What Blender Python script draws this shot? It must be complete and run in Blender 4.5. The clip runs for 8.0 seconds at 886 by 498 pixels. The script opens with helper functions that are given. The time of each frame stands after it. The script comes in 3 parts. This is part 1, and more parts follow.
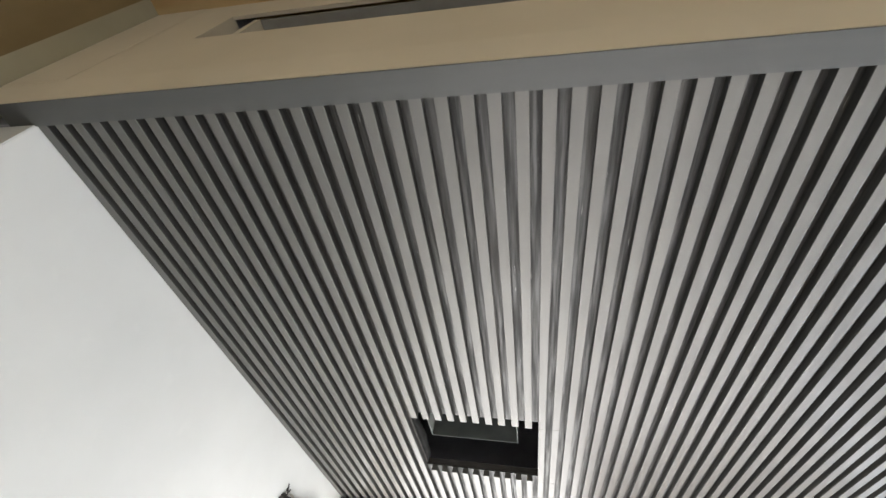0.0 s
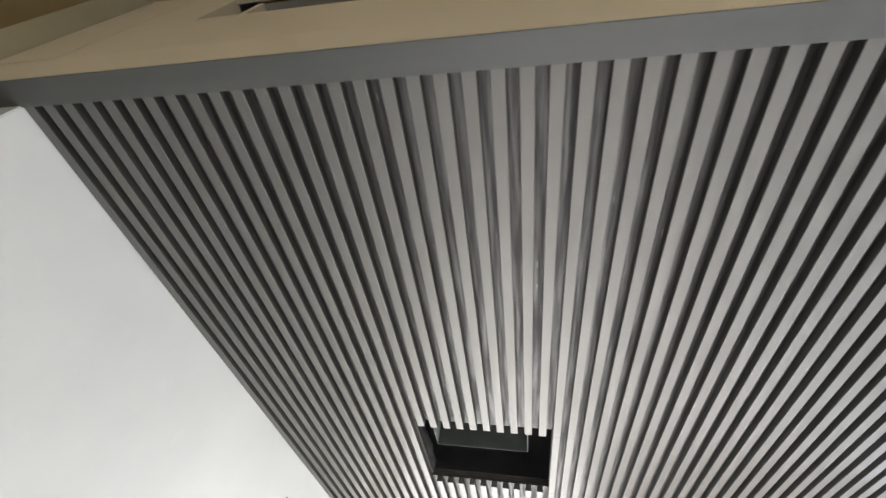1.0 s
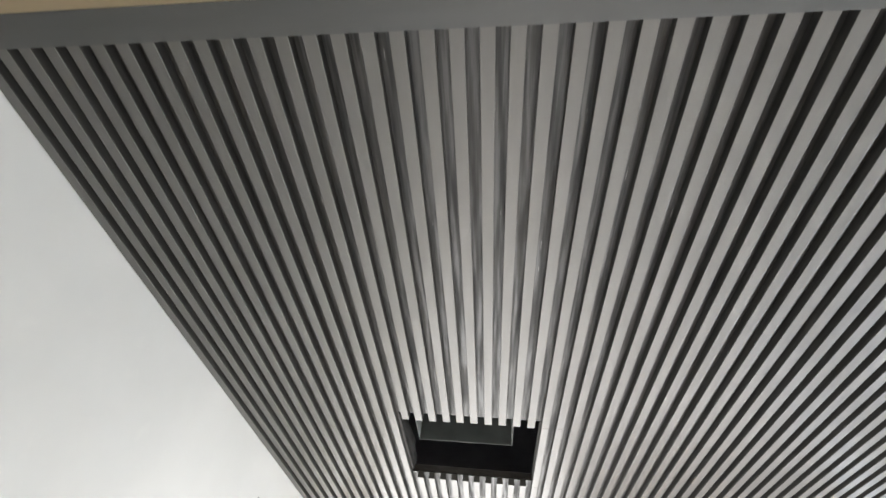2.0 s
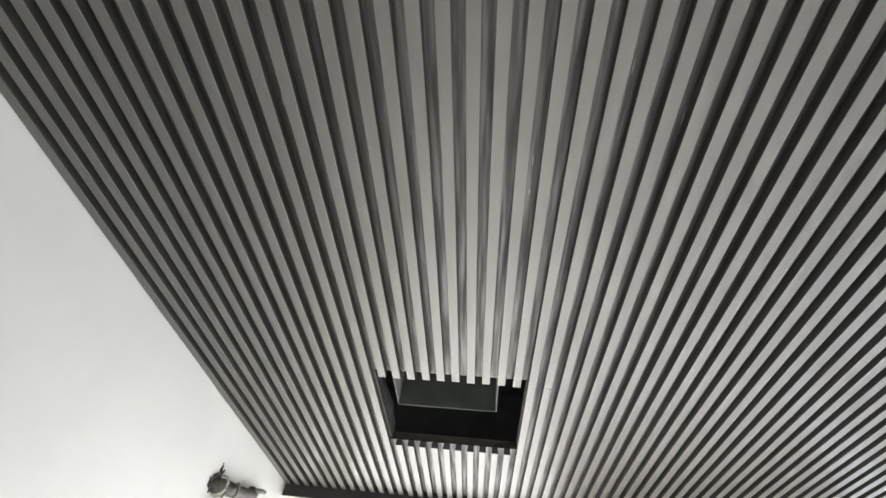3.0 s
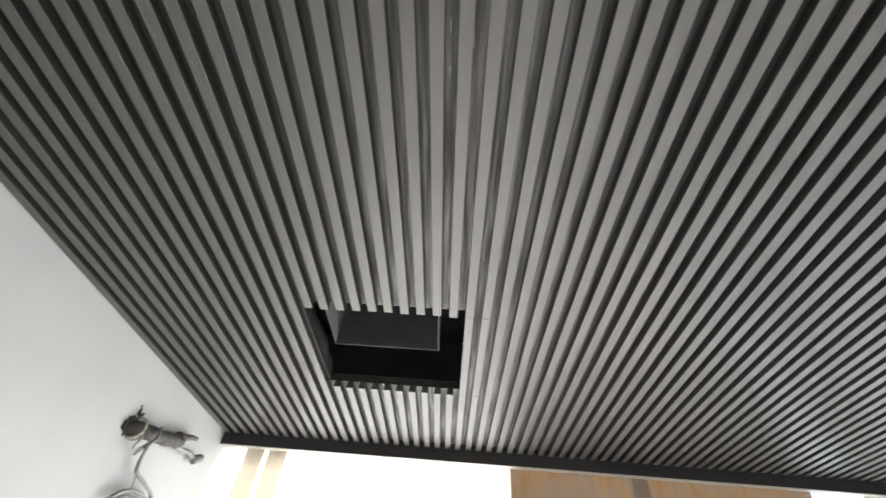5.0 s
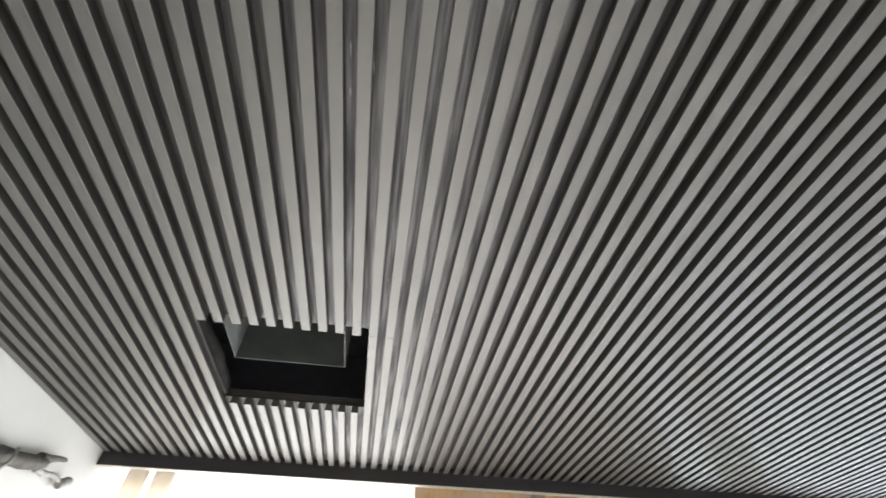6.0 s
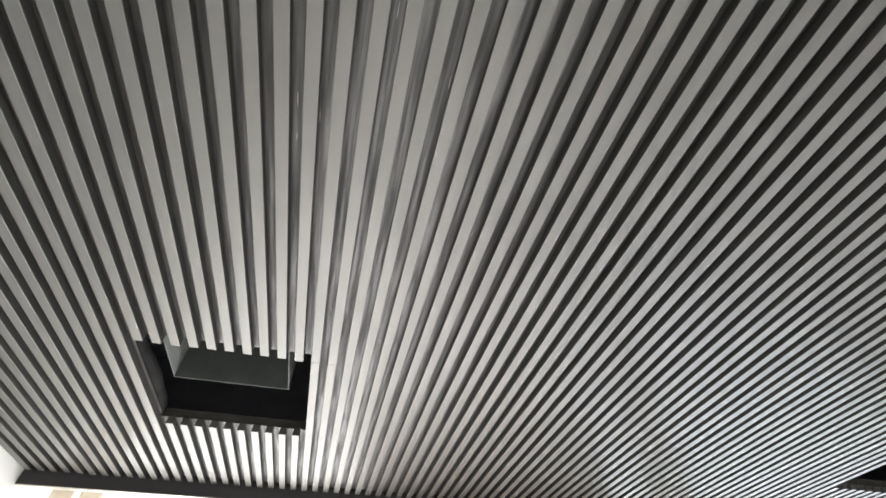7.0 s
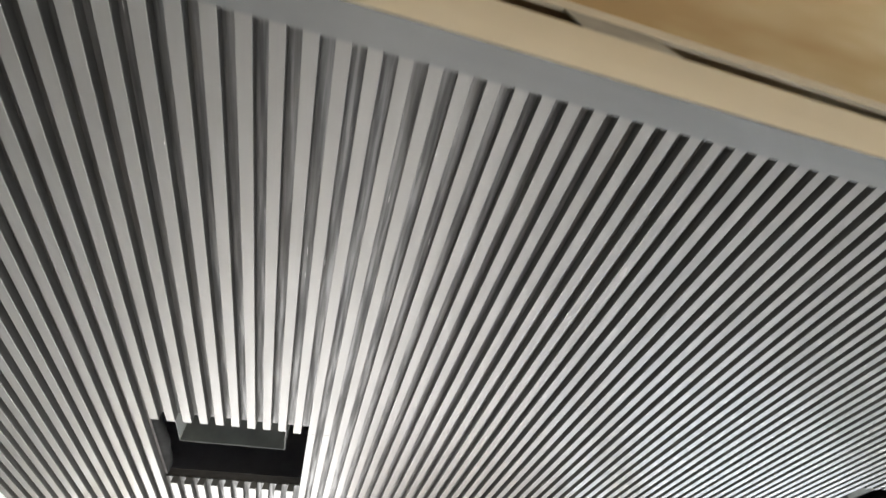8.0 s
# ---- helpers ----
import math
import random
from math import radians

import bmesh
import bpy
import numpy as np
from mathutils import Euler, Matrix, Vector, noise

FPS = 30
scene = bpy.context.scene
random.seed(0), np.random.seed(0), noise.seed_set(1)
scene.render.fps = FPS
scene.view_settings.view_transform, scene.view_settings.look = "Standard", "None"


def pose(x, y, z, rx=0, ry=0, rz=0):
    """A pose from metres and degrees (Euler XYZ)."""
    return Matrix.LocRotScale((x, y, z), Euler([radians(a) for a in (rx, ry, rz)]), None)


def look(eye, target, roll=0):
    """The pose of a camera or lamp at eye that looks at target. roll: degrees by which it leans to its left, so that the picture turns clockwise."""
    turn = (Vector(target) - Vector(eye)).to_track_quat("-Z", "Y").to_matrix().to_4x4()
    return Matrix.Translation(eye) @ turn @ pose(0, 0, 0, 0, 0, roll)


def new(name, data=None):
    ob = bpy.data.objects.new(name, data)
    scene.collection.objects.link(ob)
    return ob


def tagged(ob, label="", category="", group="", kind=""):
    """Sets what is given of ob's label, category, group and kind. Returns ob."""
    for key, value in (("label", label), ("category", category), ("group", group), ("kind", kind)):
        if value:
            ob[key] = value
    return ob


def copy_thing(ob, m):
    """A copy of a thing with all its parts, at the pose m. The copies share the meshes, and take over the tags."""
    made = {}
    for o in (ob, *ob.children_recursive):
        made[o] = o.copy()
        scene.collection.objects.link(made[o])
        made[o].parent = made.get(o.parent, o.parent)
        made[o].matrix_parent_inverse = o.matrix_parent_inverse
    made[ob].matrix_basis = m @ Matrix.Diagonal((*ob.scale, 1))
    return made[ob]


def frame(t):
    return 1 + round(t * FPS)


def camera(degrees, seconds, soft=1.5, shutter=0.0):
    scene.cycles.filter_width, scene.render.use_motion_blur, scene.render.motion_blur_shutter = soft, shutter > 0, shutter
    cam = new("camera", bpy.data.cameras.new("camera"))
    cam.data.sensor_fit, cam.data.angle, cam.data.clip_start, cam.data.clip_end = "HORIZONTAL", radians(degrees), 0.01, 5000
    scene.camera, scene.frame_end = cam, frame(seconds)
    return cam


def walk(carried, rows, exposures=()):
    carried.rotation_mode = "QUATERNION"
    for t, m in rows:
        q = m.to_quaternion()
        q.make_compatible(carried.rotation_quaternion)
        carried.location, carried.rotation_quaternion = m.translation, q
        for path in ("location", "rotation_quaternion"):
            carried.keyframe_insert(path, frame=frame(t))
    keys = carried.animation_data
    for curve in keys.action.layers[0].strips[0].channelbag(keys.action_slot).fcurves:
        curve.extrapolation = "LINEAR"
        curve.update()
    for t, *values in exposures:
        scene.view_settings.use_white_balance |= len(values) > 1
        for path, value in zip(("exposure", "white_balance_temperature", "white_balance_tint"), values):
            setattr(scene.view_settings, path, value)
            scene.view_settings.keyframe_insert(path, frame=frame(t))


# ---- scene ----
cam = camera(91.4, 8.0, shutter=0.5)
PATH = [
    (0, (1.257, -0.354, 1.75), (0.836, 0.967, 3.192), 13.1),
    (0.5, (1.271, -0.334, 1.756), (0.836, 0.97, 3.208), 13.5),
    (1, (1.175, -0.282, 1.769), (0.787, 1.013, 3.243), 12.4),
    (1.5, (1.086, -0.264, 1.772), (0.779, 1.034, 3.262), 10.2),
    (3, (1.106, 0.018, 1.753), (0.899, 1.349, 3.229), 8.9),
    (3.5, (1.153, 0.133, 1.748), (0.932, 1.49, 3.201), 8.8),
    (4, (1.161, 0.209, 1.737), (0.925, 1.620, 3.140), 8.4),
    (4.5, (1.196, 0.238, 1.741), (1.002, 1.677, 3.116), 7.6),
    (6, (1.334, 0.202, 1.771), (1.534, 1.571, 3.201), 0.8),
    (6.5, (1.373, 0.174, 1.768), (1.674, 1.508, 3.228), -0.1),
    (7, (1.386, 0.106, 1.778), (1.727, 1.414, 3.261), -0.8),
    (7.5, (1.359, -0.019, 1.790), (1.719, 1.251, 3.298), -1.7),
    (8, (1.312, -0.245, 1.799), (1.704, 1.001, 3.313), -2.6),
]
EXPOSURES = [(0, 2.90), (1.5, 2.85), (3.0, 2.85), (3.5, 2.60), (4.0, 2.28), (4.5, 2.36), (6.0, 2.75), (6.5, 2.92), (7.0, 3.05), (7.5, 3.28), (8.0, 3.35)]
walk(cam, [(t, look(eye, target, roll)) for t, eye, target, roll in PATH], EXPOSURES)

# ---- world, sun, large lights ----
world = bpy.data.worlds.new("daylight")
scene.world = world
world.use_nodes = True
wn = world.node_tree
sky = wn.nodes.new("ShaderNodeTexSky")
sky.sky_type = "NISHITA"
sky.sun_disc = False
sky.sun_elevation = radians(37)
sky.sun_rotation = radians(-19)
wn.links.new(sky.outputs["Color"], wn.nodes["Background"].inputs["Color"])
wn.nodes["Background"].inputs["Strength"].default_value = 0.12

sun_data = bpy.data.lights.new("sun", "SUN")
sun_data.energy, sun_data.angle, sun_data.color = 0.9, radians(0.5), (1.0, 0.97, 0.93)
new("sun", sun_data).matrix_world = look((-3.5, 10.0, 8.0), (0.0, 0.0, 0.0))


def opening_lamp(name, eye, target, wide, high, watts, colour):
    """Area lamp in one opening; the back one is added fill."""
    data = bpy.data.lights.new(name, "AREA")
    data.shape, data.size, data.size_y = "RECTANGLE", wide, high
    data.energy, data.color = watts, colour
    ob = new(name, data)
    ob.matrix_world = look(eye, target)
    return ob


opening_lamp("daylight_window_a", (0.78, 2.895, 1.375), (0.78, 0.0, 1.375), 1.54, 2.43, 10.9, (1.0, 0.985, 0.945))
opening_lamp("daylight_window_c", (2.3425, 2.895, 1.05), (2.3425, 0.0, 1.05), 1.53, 1.78, 6.0, (1.0, 0.975, 0.94))
opening_lamp("daylight_window_b", (4.76, 2.895, 1.375), (4.76, 0.0, 1.375), 3.26, 2.43, 14.5, (0.81, 0.905, 1.0))
# Added fill for the front room; no source is known behind the camera.
opening_lamp("fill_back_opening", (2.6, -4.14, 1.6), (2.6, 0.0, 1.7), 1.9, 1.7, 4.0, (1.0, 0.94, 0.84))

# ---- materials ----


def mat(name, colour, rough=0.6, metal=0.0, spec=0.5):
    m = bpy.data.materials.new(name)
    m.use_nodes = True
    b = m.node_tree.nodes["Principled BSDF"]
    b.inputs["Base Color"].default_value = (*colour, 1)
    b.inputs["Roughness"].default_value = rough
    b.inputs["Metallic"].default_value = metal
    b.inputs["Specular IOR Level"].default_value = spec
    return m


def coords(m, stretch=(1, 1, 1)):
    n = m.node_tree
    tc = n.nodes.new("ShaderNodeTexCoord")
    mp = n.nodes.new("ShaderNodeMapping")
    mp.inputs["Scale"].default_value = stretch
    n.links.new(tc.outputs["Object"], mp.inputs["Vector"])
    return mp.outputs["Vector"]


def noise_tex(m, scale, detail=4, stretch=(1, 1, 1), rough=0.55):
    n = m.node_tree
    t = n.nodes.new("ShaderNodeTexNoise")
    t.inputs["Scale"].default_value = scale
    t.inputs["Detail"].default_value = detail
    t.inputs["Roughness"].default_value = rough
    n.links.new(coords(m, stretch), t.inputs["Vector"])
    return t.outputs["Fac"]


def ramp(m, fac, stops):
    n = m.node_tree
    r = n.nodes.new("ShaderNodeValToRGB")
    e = r.color_ramp.elements
    while len(e) < len(stops):
        e.new(0.5)
    for k, (p, c) in enumerate(stops):
        e[k].position = p
        e[k].color = (*c, 1) if len(c) == 3 else c
    n.links.new(fac, r.inputs["Fac"])
    return r.outputs["Color"]


def blend(m, fac, a, b, how="MIX"):
    n = m.node_tree
    x = n.nodes.new("ShaderNodeMix")
    x.data_type, x.blend_type = "RGBA", how
    for k, v in ((0, fac), (6, a), (7, b)):
        if isinstance(v, (float, int)):
            x.inputs[k].default_value = v
        elif isinstance(v, tuple):
            x.inputs[k].default_value = (*v, 1)
        else:
            n.links.new(v, x.inputs[k])
    return x.outputs[2]


def bump(m, height, strength=0.2, distance=0.002):
    n = m.node_tree
    b = n.nodes.new("ShaderNodeBump")
    b.inputs["Strength"].default_value = strength
    b.inputs["Distance"].default_value = distance
    n.links.new(height, b.inputs["Height"])
    n.links.new(b.outputs["Normal"], n.nodes["Principled BSDF"].inputs["Normal"])


def to(m, socket, name):
    m.node_tree.links.new(socket, m.node_tree.nodes["Principled BSDF"].inputs[name])


def grey(v):
    return (v, v, v)


def island(m):
    return m.node_tree.nodes.new("ShaderNodeNewGeometry").outputs["Random Per Island"]


def drawn_gloss(m, amount, axis):
    """Fine relief from the rolling of the profiles spreads the gloss along one axis."""
    n = m.node_tree
    v = n.nodes.new("ShaderNodeCombineXYZ")
    v.inputs[axis].default_value = 1.0
    b = n.nodes["Principled BSDF"]
    b.inputs["Anisotropic"].default_value = amount
    n.links.new(v.outputs["Vector"], b.inputs["Tangent"])


# grey extruded cladding: satin, faint drawn grain along its length, dust
M_SLAT = mat("satin_grey_cladding", (0.10, 0.10, 0.10), 0.55, 0.0, 1.0)
M_SLAT.node_tree.nodes["Principled BSDF"].inputs["IOR"].default_value = 1.7
M_SLAT.node_tree.nodes["Principled BSDF"].inputs["Specular Tint"].default_value = (1.0, 0.96, 0.92, 1)
M_SLAT.node_tree.nodes["Principled BSDF"].inputs["Coat Weight"].default_value = 0.14
M_SLAT.node_tree.nodes["Principled BSDF"].inputs["Coat Roughness"].default_value = 0.22
tone = ramp(M_SLAT, island(M_SLAT), [(0, (0.019, 0.0197, 0.0187)), (0.35, (0.023, 0.0227, 0.0213)), (0.6, (0.020, 0.0206, 0.0195)), (1, (0.024, 0.0237, 0.0222))])
drawn = noise_tex(M_SLAT, 6, 6, (40, 0.5, 40))
dust = noise_tex(M_SLAT, 2.2, 5)
c = blend(M_SLAT, ramp(M_SLAT, drawn, [(0.35, grey(0)), (0.75, grey(0.35))]), tone, (0.014, 0.0144, 0.014))
c = blend(M_SLAT, ramp(M_SLAT, dust, [(0.45, grey(0)), (0.8, grey(0.3))]), c, (0.032, 0.031, 0.0285))
scuff = noise_tex(M_SLAT, 30, 2, (3.0, 0.35, 3.0))
c = blend(M_SLAT, ramp(M_SLAT, scuff, [(0.72, grey(0)), (0.76, grey(0.55))]), c, (0.012, 0.0115, 0.011))
speck = noise_tex(M_SLAT, 55, 1)
c = blend(M_SLAT, ramp(M_SLAT, speck, [(0.835, grey(0)), (0.86, grey(0.7))]), c, (0.42, 0.41, 0.39))
to(M_SLAT, c, "Base Color")
to(M_SLAT, ramp(M_SLAT, noise_tex(M_SLAT, 5, 5, (6, 0.6, 6)), [(0.3, grey(0.60)), (0.7, grey(0.66))]), "Roughness")
bump(M_SLAT, drawn, 0.08, 0.0006)
drawn_gloss(M_SLAT, 0.2, 1)

# Groove floors: grime smears and scratches over a base darkened for shade.
M_GROOVE = mat("grimy_shaded_groove", (0.07, 0.07, 0.068), 0.62, 0.0, 0.9)
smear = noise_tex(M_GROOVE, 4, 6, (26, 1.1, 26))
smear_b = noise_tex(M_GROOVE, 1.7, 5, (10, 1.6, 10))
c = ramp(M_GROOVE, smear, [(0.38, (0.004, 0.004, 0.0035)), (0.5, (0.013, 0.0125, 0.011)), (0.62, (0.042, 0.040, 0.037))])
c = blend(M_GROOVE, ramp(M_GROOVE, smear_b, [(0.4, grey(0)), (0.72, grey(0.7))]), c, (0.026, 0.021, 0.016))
scratch = noise_tex(M_GROOVE, 16, 2, (9.0, 0.5, 9.0))
c = blend(M_GROOVE, ramp(M_GROOVE, scratch, [(0.74, grey(0)), (0.78, grey(0.8))]), c, (0.30, 0.295, 0.28))
to(M_GROOVE, c, "Base Color")
to(M_GROOVE, ramp(M_GROOVE, smear, [(0.38, grey(0.74)), (0.62, grey(0.46))]), "Roughness")
bump(M_GROOVE, smear, 0.15, 0.001)
drawn_gloss(M_GROOVE, 0.7, 1)

# Groove sides: same cladding, coloured near black to stand for shade.
M_SIDE = mat("shade_dark_sides", (0.04, 0.039, 0.037), 0.7, 0.0, 0.4)
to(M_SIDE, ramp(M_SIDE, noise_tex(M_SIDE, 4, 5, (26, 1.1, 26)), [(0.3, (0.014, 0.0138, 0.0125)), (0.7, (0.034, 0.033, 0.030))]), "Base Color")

M_TRIM = mat("grey_trim_profile", (0.12, 0.125, 0.13), 0.62, 0.0, 0.9)
c = ramp(M_TRIM, noise_tex(M_TRIM, 3, 6, (0.7, 8, 8)), [(0.3, (0.040, 0.041, 0.040)), (0.75, (0.052, 0.052, 0.050))])
to(M_TRIM, c, "Base Color")
bump(M_TRIM, noise_tex(M_TRIM, 60, 3, (0.2, 3, 3)), 0.06, 0.0005)

drawn_gloss(M_TRIM, 0.55, 1)

# Same grey trim; the dark of its backlit face is put into the colour.
M_FASCIA = mat("backlit_trim_profile", (0.06, 0.055, 0.06), 0.45)
c = ramp(M_FASCIA, noise_tex(M_FASCIA, 4, 5, (0.8, 6, 6)), [(0.3, (0.022, 0.020, 0.023)), (0.75, (0.04, 0.037, 0.04))])
to(M_FASCIA, c, "Base Color")

M_WHITE = mat("white_wall_paint", (0.78, 0.78, 0.76), 0.7)
c = ramp(M_WHITE, noise_tex(M_WHITE, 1.3, 6), [(0.28, (0.455, 0.464, 0.458)), (0.72, (0.53, 0.538, 0.53))])
c = blend(M_WHITE, ramp(M_WHITE, noise_tex(M_WHITE, 9, 6), [(0.62, grey(0)), (0.8, grey(0.25))]), c, (0.6, 0.6, 0.57))
to(M_WHITE, c, "Base Color")
bump(M_WHITE, noise_tex(M_WHITE, 70, 5), 0.12, 0.001)

M_BEIGE = mat("beige_plaster_paint", (0.62, 0.53, 0.40), 0.75)
c = ramp(M_BEIGE, noise_tex(M_BEIGE, 1.6, 6), [(0.3, (0.545, 0.495, 0.40)), (0.7, (0.62, 0.565, 0.465))])
to(M_BEIGE, c, "Base Color")
bump(M_BEIGE, noise_tex(M_BEIGE, 55, 5), 0.15, 0.001)

M_TAN = mat("tan_ceiling_paint", (0.5, 0.36, 0.19), 0.75)
c = ramp(M_TAN, noise_tex(M_TAN, 2.2, 3, (0.4, 2.0, 1)), [(0.36, (0.45, 0.31, 0.145)), (0.5, (0.55, 0.42, 0.23)), (0.64, (0.66, 0.56, 0.37))])
to(M_TAN, c, "Base Color")
bump(M_TAN, noise_tex(M_TAN, 40, 5), 0.15, 0.001)

M_STRIP = mat("olive_beige_paint", (0.5, 0.47, 0.36), 0.7)
to(M_STRIP, ramp(M_STRIP, noise_tex(M_STRIP, 3, 5), [(0.3, (0.32, 0.30, 0.22)), (0.7, (0.39, 0.365, 0.275))]), "Base Color")
bump(M_STRIP, noise_tex(M_STRIP, 55, 5), 0.15, 0.001)
# Brown wall colour, darkened further to stand for the weak light there.
M_BROWN = mat("brown_wall_dimmed", (0.22, 0.15, 0.07), 0.7)
to(M_BROWN, ramp(M_BROWN, noise_tex(M_BROWN, 2.5, 6, (1, 1.5, 0.6)), [(0.3, (0.15, 0.105, 0.045)), (0.7, (0.23, 0.17, 0.085))]), "Base Color")
bump(M_BROWN, noise_tex(M_BROWN, 50, 5), 0.15, 0.001)
M_COVER = mat("light_grey_cover", (0.42, 0.41, 0.38), 0.55)
to(M_COVER, ramp(M_COVER, noise_tex(M_COVER, 9, 5), [(0.3, (0.23, 0.228, 0.21)), (0.7, (0.30, 0.295, 0.275))]), "Base Color")

M_DARK = mat("unlit_void_grey", (0.015, 0.015, 0.017), 0.9)
to(M_DARK, ramp(M_DARK, noise_tex(M_DARK, 6, 4), [(0.3, (0.30, 0.30, 0.33)), (0.7, (0.40, 0.40, 0.44))]), "Base Color")
M_BOARD = mat("raw_backing_board", (0.10, 0.085, 0.07), 0.85)
c = ramp(M_BOARD, noise_tex(M_BOARD, 14, 6, (1, 1, 5)), [(0.3, (0.035, 0.031, 0.03)), (0.7, (0.075, 0.067, 0.062))])
to(M_BOARD, c, "Base Color")
M_DUCT = mat("galvanised_duct_sheet", (0.2, 0.205, 0.2), 0.55, 0.1)
c = ramp(M_DUCT, noise_tex(M_DUCT, 12, 5), [(0.3, (0.17, 0.18, 0.175)), (0.7, (0.23, 0.24, 0.235))])
to(M_DUCT, c, "Base Color")
# Darker copy of the duct sheet; shade inside the collar is in its colour.
M_DUCT_SHADE = mat("shaded_duct_sheet", (0.07, 0.075, 0.073), 0.8)
c = ramp(M_DUCT_SHADE, noise_tex(M_DUCT_SHADE, 10, 6), [(0.3, (0.08, 0.088, 0.084)), (0.7, (0.125, 0.133, 0.128))])
to(M_DUCT_SHADE, c, "Base Color")

M_LINING = mat("creased_dark_sheet", (0.015, 0.015, 0.015), 0.9, 0.0, 0.03)
to(M_LINING, ramp(M_LINING, noise_tex(M_LINING, 16, 5), [(0.3, (0.009, 0.009, 0.009)), (0.7, (0.02, 0.02, 0.02))]), "Base Color")

M_WOOD = mat("brown_plywood", (0.34, 0.22, 0.13), 0.55)
grain = noise_tex(M_WOOD, 5, 7, (6, 6, 0.7))
patch = noise_tex(M_WOOD, 5.5, 5, (1.2, 1, 1))
c = ramp(M_WOOD, grain, [(0.25, (0.50, 0.29, 0.14)), (0.55, (0.67, 0.42, 0.22)), (0.8, (0.74, 0.50, 0.29))])
c = blend(M_WOOD, ramp(M_WOOD, patch, [(0.40, grey(0)), (0.58, grey(0.75))]), c, (0.58, 0.45, 0.36))
to(M_WOOD, c, "Base Color")
bump(M_WOOD, grain, 0.2, 0.001)
M_POST = mat("dark_post_paint", (0.11, 0.09, 0.08), 0.6)
to(M_POST, ramp(M_POST, noise_tex(M_POST, 7, 5), [(0.3, (0.30, 0.225, 0.18)), (0.7, (0.40, 0.31, 0.255))]), "Base Color")

M_CLOTH = mat("pale_tan_curtain_cloth", (0.72, 0.56, 0.36), 0.9)
weave = noise_tex(M_CLOTH, 90, 3)
to(M_CLOTH, ramp(M_CLOTH, noise_tex(M_CLOTH, 3, 4, (5, 5, 0.6)), [(0.3, (0.60, 0.555, 0.49)), (0.7, (0.69, 0.645, 0.58))]), "Base Color")
bump(M_CLOTH, weave, 0.2, 0.001)
cn = M_CLOTH.node_tree
tr = cn.nodes.new("ShaderNodeBsdfTranslucent")
tr.inputs["Color"].default_value = (0.71, 0.66, 0.58, 1)
mx = cn.nodes.new("ShaderNodeMixShader")
mx.inputs["Fac"].default_value = 0.48
cn.links.new(cn.nodes["Principled BSDF"].outputs["BSDF"], mx.inputs[1])
cn.links.new(tr.outputs["BSDF"], mx.inputs[2])
cn.links.new(mx.outputs["Shader"], cn.nodes["Material Output"].inputs["Surface"])

M_TILE = mat("pale_floor_tile", (0.55, 0.53, 0.49), 0.55)
to(M_TILE, ramp(M_TILE, noise_tex(M_TILE, 3, 6), [(0.3, (0.46, 0.455, 0.44)), (0.7, (0.57, 0.565, 0.55))]), "Base Color")
M_GROUND = mat("sunlit_concrete", (0.5, 0.48, 0.45), 0.85)
to(M_GROUND, ramp(M_GROUND, noise_tex(M_GROUND, 1.1, 6), [(0.3, (0.44, 0.42, 0.39)), (0.7, (0.55, 0.53, 0.5))]), "Base Color")
M_FRAME = mat("white_window_frame", (0.75, 0.75, 0.74), 0.4)
to(M_FRAME, ramp(M_FRAME, noise_tex(M_FRAME, 8, 4), [(0.3, grey(0.7)), (0.7, grey(0.78))]), "Base Color")

M_GLASS = bpy.data.materials.new("clear_glass")
M_GLASS.use_nodes = True
gb = M_GLASS.node_tree.nodes["Principled BSDF"]
gb.inputs["Transmission Weight"].default_value = 1.0
gb.inputs["Roughness"].default_value = 0.0
gb.inputs["IOR"].default_value = 1.45

# Emission stands in for the overexposed outdoors; nothing there is a lamp.
M_GLOW = bpy.data.materials.new("glowing_white_distance")
M_GLOW.use_nodes = True
hn = M_GLOW.node_tree
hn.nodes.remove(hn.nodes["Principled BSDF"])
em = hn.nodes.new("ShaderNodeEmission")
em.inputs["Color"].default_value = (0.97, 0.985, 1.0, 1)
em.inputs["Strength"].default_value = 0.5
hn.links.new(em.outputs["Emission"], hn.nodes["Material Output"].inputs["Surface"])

M_TAPE = mat("grey_wrapped_tape", (0.12, 0.11, 0.10), 0.7)
to(M_TAPE, ramp(M_TAPE, noise_tex(M_TAPE, 45, 5), [(0.3, (0.035, 0.032, 0.029)), (0.7, (0.085, 0.078, 0.07))]), "Base Color")
bump(M_TAPE, noise_tex(M_TAPE, 60, 4), 0.4, 0.003)
M_CABLE = mat("pale_cable_sheath", (0.48, 0.47, 0.43), 0.5)
to(M_CABLE, ramp(M_CABLE, noise_tex(M_CABLE, 40, 4), [(0.3, (0.16, 0.155, 0.148)), (0.7, (0.29, 0.285, 0.27))]), "Base Color")
M_PALE = mat("pale_plastic_sheath", (0.5, 0.48, 0.42), 0.5)
to(M_PALE, ramp(M_PALE, noise_tex(M_PALE, 50, 4), [(0.3, (0.36, 0.34, 0.30)), (0.7, (0.54, 0.52, 0.46))]), "Base Color")
M_RUST = mat("black_hole_crumbs", (0.03, 0.027, 0.025), 0.95)
to(M_RUST, ramp(M_RUST, noise_tex(M_RUST, 60, 5), [(0.3, (0.015, 0.013, 0.012)), (0.7, (0.06, 0.055, 0.05))]), "Base Color")

